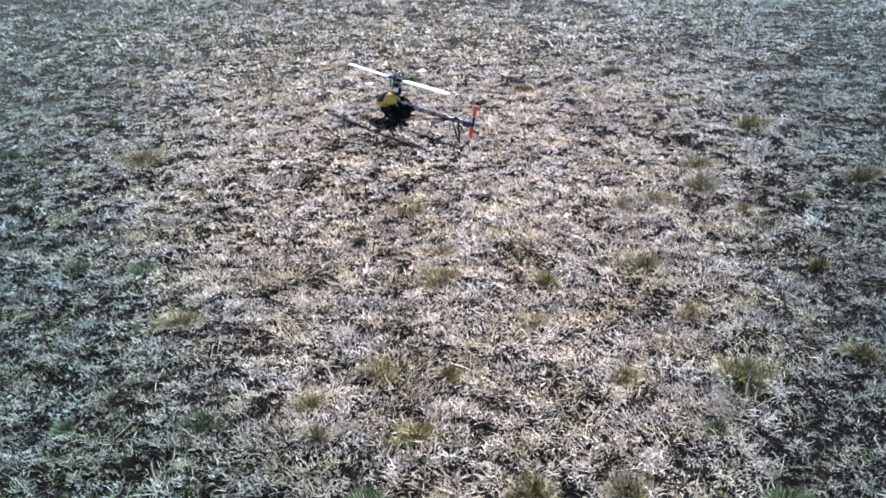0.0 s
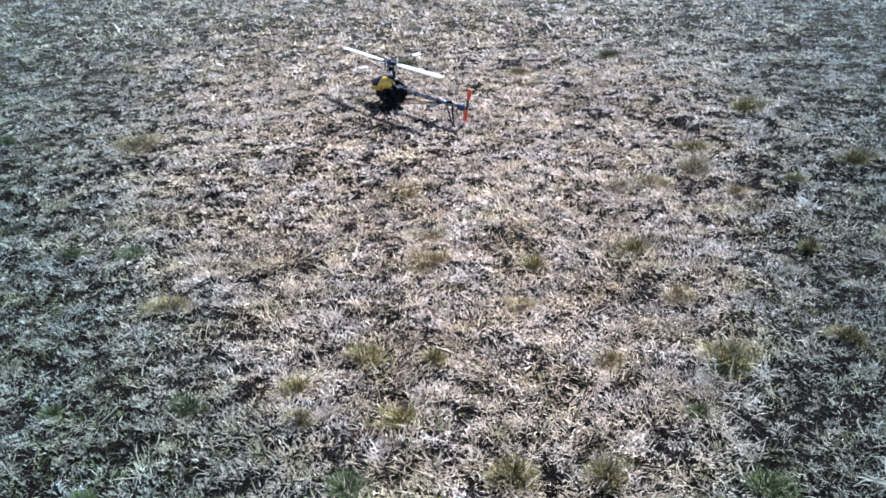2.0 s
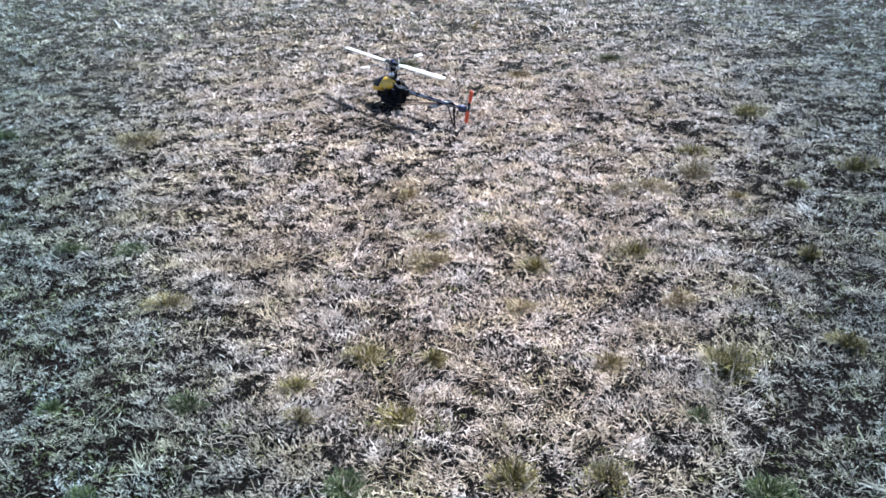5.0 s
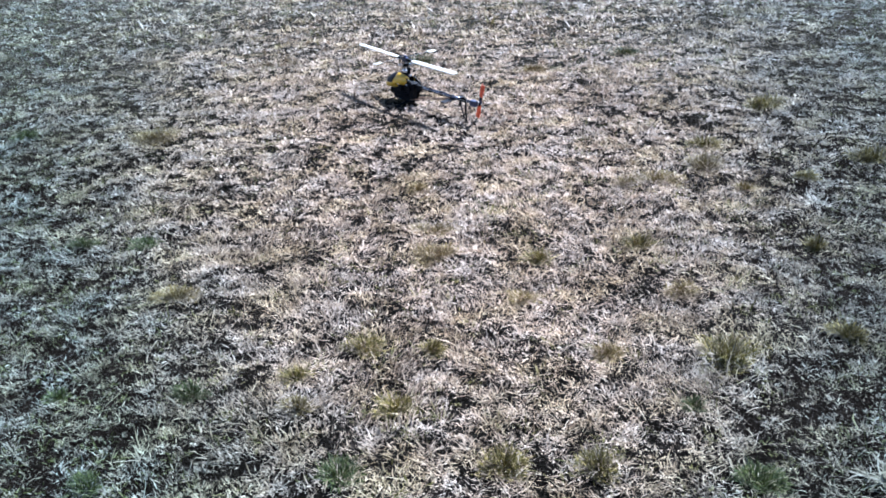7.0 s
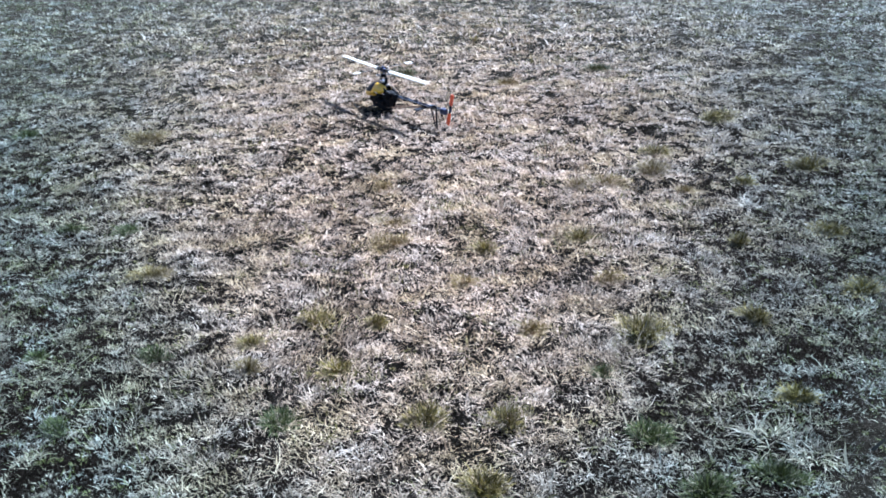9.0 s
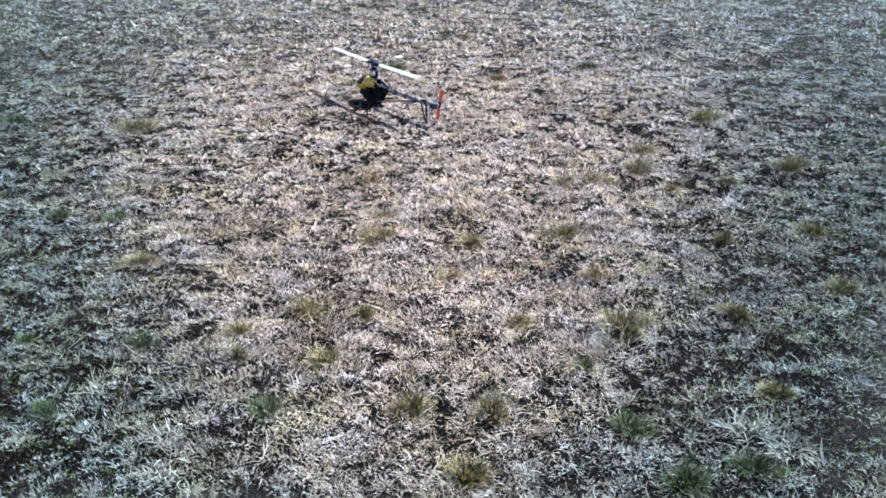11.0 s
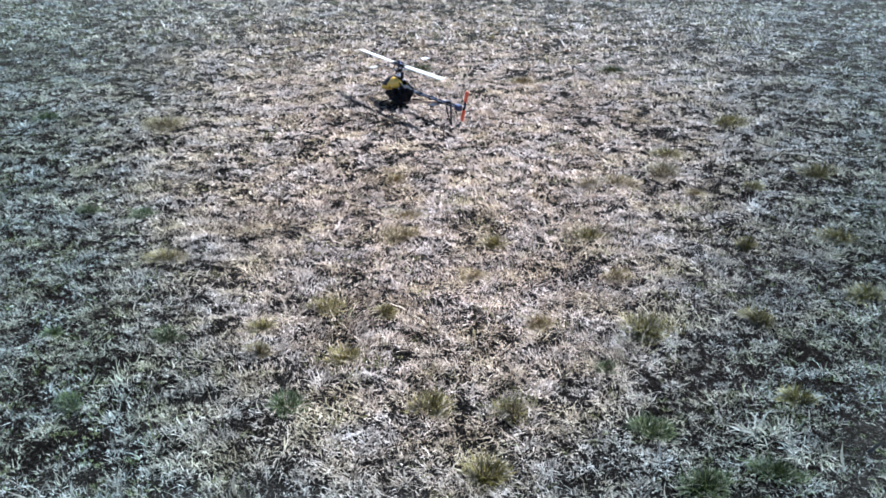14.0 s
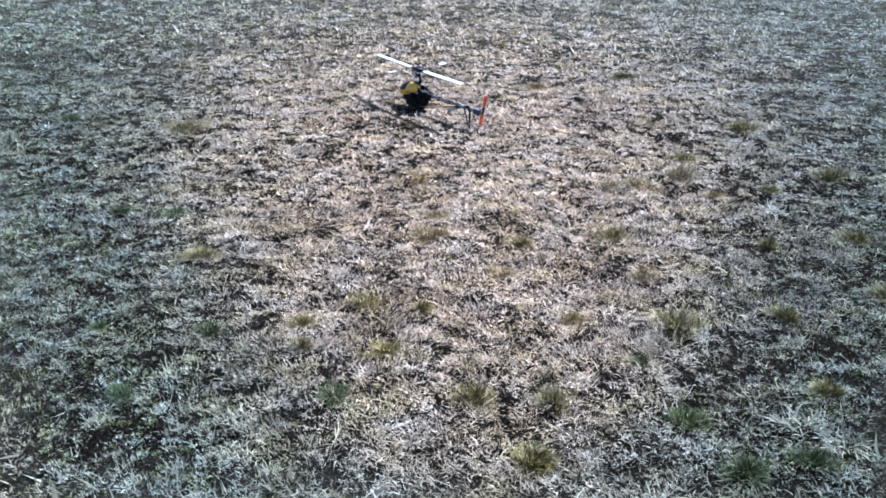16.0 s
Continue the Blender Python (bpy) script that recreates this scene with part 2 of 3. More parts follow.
def loft(sections, sides=20, closed=True):
    """A skin over rings: each section is (x, z centre, half width, half height up, half height down)."""
    bm = bmesh.new()
    rings = []
    for x, zc, w, up, down in sections:
        ring = []
        for k in range(sides):
            a = k * math.tau / sides
            s = math.sin(a)
            ring.append(bm.verts.new((x, w * math.cos(a), zc + (up if s > 0 else down) * s)))
        rings.append(ring)
    for u, v in zip(rings, rings[1:]):
        for k in range(sides):
            bm.faces.new((u[k], u[(k + 1) % sides], v[(k + 1) % sides], v[k]))
    if closed:
        bm.faces.new(rings[0])
        bm.faces.new(rings[-1])
    return bm


# ---- the lie of the land ----
TABLE = np.random.RandomState(7).rand(256, 256)


def lumps(x, y, size, shift=0.0):
    """Smooth value noise, -1 to 1, with lumps of that size in metres."""
    u, v = np.asarray(x) / size + 37.3 + shift, np.asarray(y) / size + 91.7 + shift * 1.7
    i, j = np.floor(u).astype(int), np.floor(v).astype(int)
    fu, fv = u - i, v - j
    fu, fv = fu * fu * (3 - 2 * fu), fv * fv * (3 - 2 * fv)
    a, b, c, d = (TABLE[(i + p) % 256, (j + q) % 256] for p, q in ((0, 0), (1, 0), (0, 1), (1, 1)))
    return 2 * (a * (1 - fu) * (1 - fv) + b * fu * (1 - fv) + c * (1 - fu) * fv + d * fu * fv) - 1


# bare, sunken spots: x, y, radius; the last three dim the view's near corners
BARE = [(0.14, 2.22, 0.07), (-0.49, 2.02, 0.05), (0.24, 2.78, 0.09), (1.03, 3.86, 0.12), (1.38, 3.96, 0.14), (1.24, 3.38, 0.12), (1.26, 3.0, 0.13),
        (-1.21, 3.74, 0.12), (-1.15, 2.37, 0.13), (-0.95, 1.89, 0.08), (-0.91, 2.16, 0.09), (0.53, 1.68, 0.10), (0.98, 1.76, 0.14), (1.53, 3.17, 0.14),
        (-0.28, 2.89, 0.06), (-1.66, 3.47, 0.11), (1.51, 2.83, 0.13), (1.23, 1.55, 0.16), (1.53, 2.36, 0.12), (0.72, 1.50, 0.08), (-0.80, 1.52, 0.10), (-0.72, 1.22, 0.17), (-0.48, 1.18, 0.12), (0.98, 1.27, 0.16)]


def bareness(x, y):
    out = np.zeros_like(np.asarray(x, float))
    wob = 1 + 0.45 * lumps(x, y, 0.06, 3.0)
    for bx, by, r in BARE:
        d2 = ((x - bx) ** 2 + (y - by) ** 2) / (0.75 * r * wob) ** 2
        out = np.maximum(out, np.exp(-d2 * 1.2))
    return out


def height(x, y):
    x, y = np.asarray(x, float), np.asarray(y, float)
    near = np.clip(1.6 - np.hypot(x, y - 4) / 14, 0.15, 1.0)
    z = 0.016 * lumps(x, y, 0.9) + 0.009 * lumps(x, y, 0.23, 5.0) + 0.007 * lumps(x, y, 0.06, 9.0)
    z = z - 0.012 * bareness(x, y)
    level = np.exp(-(((x + 0.2) ** 2 + (y - 4.1) ** 2) / 0.12))     # flat stand under the model
    return near * z * (1 - 0.8 * level)


def axis_steps(lo, hi, fine, reach):
    mid = list(np.arange(lo, hi, fine))
    left, right, s = [lo], [mid[-1]], fine
    while right[-1] < reach:
        s *= 1.22
        right.append(right[-1] + s)
        left.append(left[-1] - s)
    return np.array(left[:0:-1] + mid + right[1:])


def make_ground():
    xs, ys = axis_steps(-2.6, 2.8, 0.025, 1500), axis_steps(0.9, 6.0, 0.025, 1500)
    gx, gy = np.meshgrid(xs, ys)
    verts = np.stack([gx, gy, height(gx, gy)], -1).reshape(-1, 3)
    w, h = len(xs), len(ys)
    i = (np.arange(h - 1)[:, None] * w + np.arange(w - 1)[None]).reshape(-1)
    me = bpy.data.meshes.new("ground")
    me.vertices.add(len(verts))
    me.vertices.foreach_set("co", verts.reshape(-1))
    faces = np.stack([i, i + 1, i + 1 + w, i + w], -1)
    me.loops.add(faces.size)
    me.loops.foreach_set("vertex_index", faces.reshape(-1).astype(np.int32))
    me.polygons.add(len(faces))
    me.polygons.foreach_set("loop_start", np.arange(0, faces.size, 4, dtype=np.int32))
    me.update(calc_edges=True)
    me.polygons.foreach_set("use_smooth", [True] * len(faces))
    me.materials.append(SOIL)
    return tagged(new("ground", me), "uneven brown lawn soil covered with dry thatch", "ground", kind="structure")


make_ground()

# ---- grass ----


def blade_mesh(name, x, y, z, turn, length, width, lean0, lean1, bend, rng, segs=3):
    """One mesh of tapering, curling leaf blades; every blade is a strip of its own."""
    n = len(x)
    p = np.stack([x, y, z], -1)
    rings = []
    twist = rng.uniform(-0.9, 0.9, n)
    for k in range(segs + 1):
        f = k / segs
        a = turn + bend * f
        lean = lean0 + (lean1 - lean0) * f
        d = np.stack([np.cos(a) * np.sin(lean), np.sin(a) * np.sin(lean), np.cos(lean)], -1)
        if k:
            p = p + d * (length / segs)[:, None]
            p[:, 2] = np.maximum(p[:, 2], height(p[:, 0], p[:, 1]) + 0.003)
        tw = twist * (0.4 + 0.6 * f)
        side = np.stack([-np.sin(a) * np.cos(tw), np.cos(a) * np.cos(tw), np.sin(tw)], -1)
        w = width * ((1.2, 0.0), (0.85, 0.9, 0.0), (0.75, 1.0, 0.75, 0.0))[segs - 1][k]
        if k < segs:
            rings.append(p - side * w[:, None] / 2)
            rings.append(p + side * w[:, None] / 2)
        else:
            rings.append(p.copy())
    per = len(rings)
    verts = np.stack(rings, 1).reshape(-1, 3)
    base = np.arange(n)[:, None] * per
    loops, sizes = [], []
    for k in range(segs - 1):
        loops.append(base + np.array([[2 * k, 2 * k + 1, 2 * k + 3, 2 * k + 2]]))
        sizes.append(4)
    loops.append(base + np.array([[per - 3, per - 2, per - 1]]))
    sizes.append(3)
    flat = np.concatenate(loops, 1).reshape(-1).astype(np.int32)
    tot = np.tile(np.array(sizes), n)
    me = bpy.data.meshes.new(name)
    me.vertices.add(len(verts))
    me.vertices.foreach_set("co", verts.reshape(-1))
    me.loops.add(len(flat))
    me.loops.foreach_set("vertex_index", flat)
    me.polygons.add(len(tot))
    me.polygons.foreach_set("loop_start", np.concatenate([[0], np.cumsum(tot)[:-1]]).astype(np.int32))
    me.update(calc_edges=True)
    me.polygons.foreach_set("use_smooth", [True] * len(tot))
    return me


def in_view(x, y):
    """The wedge of lawn that fits the camera's view, where the blades are finest."""
    return (x > -0.53 * y - 0.42) & (x < 0.48 * y + 0.75) & (y > 1.0) & (y < 9.4)


def lawn_points(rng, y0, y1, per_m2, margin=0.35):
    """Random places over the stretch of lawn from y0 to y1, which widens with y."""
    lo, hi = -0.53 * y1 - margin - 0.07, 0.48 * y1 + margin + 0.4
    n = int((y1 - y0) * (hi - lo) * per_m2)
    x, y = rng.uniform(lo, hi, n), rng.uniform(y0, y1, n)
    keep = in_view(x, y)
    return x[keep], y[keep]


def clumped(rng, y0, y1, clumps, per, spread, length, width, segs, green=None, flat=0.0):
    """Flopped clumps: blades that start near a clump's middle and fall outward, more or less."""
    # bands of blades, coarser away from the camera, run into one another over a metre
    cx, cy = lawn_points(rng, y0 - 0.6 * (y0 > 1), y1 + 0.6 * (y1 < 9), clumps)
    share = np.minimum(np.clip((cy - y0) / 1.2 + 0.5, 0, 1) if y0 > 1 else 1.0, np.clip((y1 - cy) / 1.2 + 0.5, 0, 1) if y1 < 9 else 1.0)
    mixed = rng.uniform(0, 1, len(cx)) < share
    cx, cy = cx[mixed], cy[mixed]
    patchy = np.clip(0.72 - 0.02 * (cy - 2.0), 0.6, 0.72)
    close = np.clip((4.0 - cy) / 1.8, 0, 0.8)
    vigour = 0.86 + patchy * (close * lumps(cx, cy, 0.030, 9.0) + (1 - close) * lumps(cx, cy, 0.040, 9.0)) + 0.36 * patchy * np.where(cy < 3, lumps(cx, cy, 0.018, 2.0), lumps(cx, cy, 0.022, 2.0)) + 0.08 * lumps(cx, cy, 0.23, 5.0) + 0.08 * lumps(cx, cy, 0.5, 6.0) - (0.15 + 0.25 * np.clip((cy - 2.3) / 0.5, 0, 1) + 0.5 * ((cx > 1.12) & (cy < 1.8))) * bareness(cx, cy)
    # thinner growth on either hand of the brighter middle, close by
    vigour = vigour - np.where(cx > 0.15, 0.06, 0.17) * np.clip((np.abs(cx - 0.15) - 0.42) / 0.35, 0, 1) * np.clip((2.9 - cy) / 1.0, 0, 1)
    # and sparser, with dark earth between, along both sides
    vigour = vigour - 0.18 * np.clip((np.abs(cx - 0.08) - 0.27 * cy - 0.08) / 0.5, 0, 1) - 0.05 * np.clip((cx - 0.27 * cy - 0.10) / 0.5, 0, 1)
    if flat == 1.0:
        vigour = 0.92 + 0.2 * lumps(cx, cy, 0.06, 9.0)
    keep = rng.uniform(0, 1, len(cx)) < np.clip(vigour + 0.1, 0.05, 1)
    if green is not None:
        keep = rng.uniform(0, 1, len(cx)) < np.clip(green(cx, cy), 0, 1)
    cx, cy, vigour = cx[keep], cy[keep], vigour[keep]
    lie = math.pi * (0.75 + 0.9 * lumps(cx, cy, 0.4, 8.0))
    own = rng.lognormal(0, 0.22, len(cx)) * np.clip(vigour, 0.35, 1.35)
    i = np.repeat(np.arange(len(cx)), per)
    n = len(i)
    a = rng.uniform(0, math.tau, n)
    r = np.abs(rng.normal(0, spread, n)) * own[i]
    x, y = cx[i] + r * np.cos(a), cy[i] + r * np.sin(a)
    turn = np.where(rng.uniform(0, 1, n) < 0.6, a, lie[i]) + rng.normal(0, 0.9, n)
    flop = rng.beta(2.2, 1.2, n)
    lean0 = 0.15 + 1.0 * flop + flat * (1.3 - flop) + rng.normal(0, 0.15, n)
    lean1 = lean0 + rng.uniform(0.0, 1.1, n) * (1 - 0.7 * flat)
    ln = length * own[i] * rng.lognormal(0, 0.35, n)
    w = width * rng.lognormal(0, 0.3, n)
    return blade_mesh("blades", x, y, height(x, y) - 0.004, turn, ln, w, lean0, np.minimum(lean1, 1.8), rng.normal(0, 0.5, n), rng, segs)


def joined(name, meshes, mat, label):
    """Joins blade meshes into one object of uncountable stuff."""
    ob = new(name, meshes[0])
    if len(meshes) > 1:
        cos, idx, tot, off = [], [], [], 0
        for me in meshes:
            c = np.empty(len(me.vertices) * 3, np.float32)
            me.vertices.foreach_get("co", c)
            l = np.empty(len(me.loops), np.int32)
            me.loops.foreach_get("vertex_index", l)
            s = np.empty(len(me.polygons), np.int32)
            me.polygons.foreach_get("loop_total", s)
            cos.append(c), idx.append(l + off), tot.append(s)
            off += len(me.vertices)
        me = bpy.data.meshes.new(name)
        me.vertices.add(off)
        me.vertices.foreach_set("co", np.concatenate(cos))
        l, s = np.concatenate(idx), np.concatenate(tot)
        me.loops.add(len(l))
        me.loops.foreach_set("vertex_index", l.astype(np.int32))
        me.polygons.add(len(s))
        me.polygons.foreach_set("loop_start", np.concatenate([[0], np.cumsum(s)[:-1]]).astype(np.int32))
        me.update(calc_edges=True)
        me.polygons.foreach_set("use_smooth", [True] * len(s))
        ob.data = me
        for old in meshes:
            bpy.data.meshes.remove(old)
    ob.data.name = name
    ob.data.materials.append(mat)
    return tagged(ob, label, "grass", kind="stuff")


rng = np.random.RandomState(11)


def greenness(x, y):
    """How much of the grass is alive there."""
    # extra green at both sides adds to the lens falloff painted on the lawn
    side = np.clip((np.abs(x - 0.1 - 0.03 * y) - 0.35 * y) / (0.3 * y), 0, 1)
    return 0.16 + 0.75 * np.clip(lumps(x, y, 0.22, 4.0) - 0.15, 0, 1) + 0.85 * side + 0.16 * np.clip((y - 4.5) / 3, 0, 1)


def surround(rng, per_m2, length, width):
    """Coarser blades on the lawn outside the camera's wedge."""
    n = int(per_m2 * 13.5 * 16)
    x, y = rng.uniform(-6.6, 6.9, n), rng.uniform(-3.5, 12.5, n)
    keep = ~in_view(x + rng.normal(0, 0.12, n), y + rng.normal(0, 0.12, n)) & (rng.uniform(0, 1, n) < 0.75 + 0.5 * lumps(x, y, 0.2, 5.0))
    x, y = x[keep], y[keep]
    n = len(x)
    lean = rng.uniform(0.3, 1.4, n)
    return blade_mesh("blades", x, y, height(x, y) - 0.004, rng.uniform(0, math.tau, n), length * rng.lognormal(0, 0.3, n), width * rng.lognormal(0, 0.3, n), lean, lean + 0.4, rng.normal(0, 0.6, n), rng, 2)


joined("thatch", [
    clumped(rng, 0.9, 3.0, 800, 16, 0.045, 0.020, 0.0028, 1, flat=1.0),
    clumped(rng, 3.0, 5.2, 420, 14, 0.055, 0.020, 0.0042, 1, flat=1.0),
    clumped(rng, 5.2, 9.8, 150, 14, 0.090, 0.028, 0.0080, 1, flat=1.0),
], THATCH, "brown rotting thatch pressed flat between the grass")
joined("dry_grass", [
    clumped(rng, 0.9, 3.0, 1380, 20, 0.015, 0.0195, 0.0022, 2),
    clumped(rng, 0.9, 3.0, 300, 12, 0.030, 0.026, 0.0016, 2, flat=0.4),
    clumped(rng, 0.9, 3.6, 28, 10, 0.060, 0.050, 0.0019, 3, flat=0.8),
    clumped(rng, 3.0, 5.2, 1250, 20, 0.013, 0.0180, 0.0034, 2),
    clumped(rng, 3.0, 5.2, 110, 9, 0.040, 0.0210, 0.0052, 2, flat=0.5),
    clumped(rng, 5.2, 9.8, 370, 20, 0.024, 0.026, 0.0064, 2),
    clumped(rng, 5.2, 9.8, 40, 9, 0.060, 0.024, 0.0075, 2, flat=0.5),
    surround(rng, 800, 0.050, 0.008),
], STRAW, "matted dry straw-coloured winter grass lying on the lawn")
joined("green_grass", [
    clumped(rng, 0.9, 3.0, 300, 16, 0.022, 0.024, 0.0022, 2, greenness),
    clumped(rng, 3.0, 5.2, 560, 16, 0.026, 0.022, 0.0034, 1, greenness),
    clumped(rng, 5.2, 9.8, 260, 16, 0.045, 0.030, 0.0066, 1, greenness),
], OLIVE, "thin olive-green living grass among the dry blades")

# ---- single tufts ----
# x, y, radius, height
OLIVE_TUFTS = [
    (0.775, 2.00, 0.100, 0.056), (1.12, 2.10, 0.052, 0.052), (1.196, 2.62, 0.040, 0.045), (0.663, 2.69, 0.062, 0.050), (0.328, 2.585, 0.052, 0.050), (-0.178, 2.065, 0.062, 0.044),
    (0.012, 2.05, 0.036, 0.038), (-0.329, 1.93, 0.036, 0.042), (-0.068, 1.815, 0.054, 0.042), (0.185, 1.575, 0.060, 0.048), (0.391, 1.56, 0.055, 0.040), (1.131, 1.698, 0.050, 0.052),
    (0.328, 1.303, 0.062, 0.050), (1.438, 4.11, 0.105, 0.060), (1.662, 3.396, 0.092, 0.066), (1.339, 3.186, 0.058, 0.048), (1.495, 2.284, 0.065, 0.055), (1.522, 2.713, 0.070, 0.048), (1.058, 3.595, 0.066, 0.068),
]
STRAW_TUFTS = [
    (1.015, 3.345, 0.092, 0.056), (0.803, 3.24, 0.095, 0.044), (0.69, 3.20, 0.055, 0.040), (0.0, 2.60, 0.092, 0.040), (-0.018, 2.80, 0.082, 0.040), (0.262, 2.31, 0.048, 0.034), (-0.771, 2.375, 0.075, 0.036),
    (0.716, 2.362, 0.062, 0.036), (-0.306, 1.785, 0.042, 0.036), (-0.084, 3.152, 0.050, 0.036), (-1.293, 3.83, 0.140, 0.048), (1.099, 3.091, 0.040, 0.040), (0.42, 4.73, 0.10, 0.048), (0.46, 2.02, 0.05, 0.034),
]
PALE_TUFTS = [(1.00, 1.50, 0.075, 0.062), (1.10, 1.45, 0.060, 0.056), (1.30, 2.95, 0.075, 0.050), (1.42, 2.55, 0.070, 0.050)]
GREEN_TUFTS = [
    (-0.59, 1.875, 0.055, 0.036), (0.723, 1.522, 0.056, 0.042), (-0.171, 1.54, 0.058, 0.040), (0.643, 1.78, 0.032, 0.034), (-0.921, 1.856, 0.032, 0.040), (0.993, 1.371, 0.062, 0.046),
    (0.817, 1.30, 0.058, 0.044), (-0.979, 2.732, 0.046, 0.042), (-1.888, 3.883, 0.058, 0.050), (-0.165, 4.95, 0.085, 0.050), (0.95, 5.02, 0.10, 0.050), (-1.19, 2.72, 0.052, 0.044), (-0.73, 1.53, 0.046, 0.040),
]


def grass_tuft(x, y, radius, tall, leaf, dead_share, look_words):
    """A low, ragged tuft: a few bunches of mostly upright live blades that have grown together, with dead ones among them."""
    k = int(5 + radius * 60)
    hubs = np.stack([np.clip(rng.normal(0, 0.34, k), -0.6, 0.6) * radius, np.clip(rng.normal(0, 0.30, k), -0.5, 0.5) * radius, rng.uniform(0.5, 1.0, k)], -1)

    def blades(name, n, spread, long, wide, lean_lo, lean_hi):
        hub = rng.randint(0, k, n)
        a = rng.uniform(0, math.tau, n)
        r = np.sqrt(rng.uniform(0, 1, n)) * spread * hubs[hub, 2]
        ox, oy = hubs[hub, 0] + r * np.cos(a), hubs[hub, 1] + r * np.sin(a)
        rim = np.clip(np.hypot(ox, oy) / radius, 0, 1.2)
        lean0 = np.clip(lean_lo + (lean_hi - lean_lo) * rim + rng.normal(0, 0.22, n), 0, 1.45)
        turn = np.arctan2(oy, ox) + rng.normal(0, 1.1, n)
        long = long * hubs[hub, 2] ** 0.6 * (1.08 - 0.35 * rim) * rng.lognormal(0, 0.25, n)
        return blade_mesh(name, x + ox, y + oy, height(x + ox, y + oy) - 0.004, turn, long, wide * rng.lognormal(0, 0.25, n), lean0, np.minimum(lean0 + rng.uniform(0.1, 1.3, n), 2.0), rng.normal(0, 0.9, n), rng)
    count = int(180 + 9000 * radius)
    if leaf is STRAW:       # a loose bunch of long, broad, fallen blades
        count = int(1100 * radius)
        me = blades("grass_tuft", count, radius * 0.55, tall * 1.15, 0.0034, 0.6, 1.3)
    else:
        me = blades("grass_tuft", count, radius * 0.55, tall * 0.82, 0.0022, 0.2, 1.0)
    me.materials.append(leaf)
    ob = new("grass_tuft", me)
    size = "broad" if radius > 0.08 else "small" if radius < 0.05 else "low rounded"
    tagged(ob, f"{size} {look_words} tuft of grass standing above the lawn", "grass tuft", "tufts in the lawn")
    dead = blades("dry_thatch", int(count * dead_share), radius * 0.60, tall * 0.72, 0.0025, 0.4, 1.25)
    dead.materials.append(STRAW)
    tagged(new("dry_thatch", dead), "dry straw-coloured blades").parent = ob
    return ob


for rows, leaf, dead_share, look_words in ((OLIVE_TUFTS, TUFT, 0.36, "olive and tan"), (STRAW_TUFTS, OCHRE, 0.7, "straw-yellow"), (GREEN_TUFTS, GREEN, 0.22, "dull green"), (PALE_TUFTS, STRAW, 0.6, "bleached pale dry")):
    for row in rows:
        grass_tuft(*row, leaf, dead_share, look_words)

# ---- the model helicopter ----


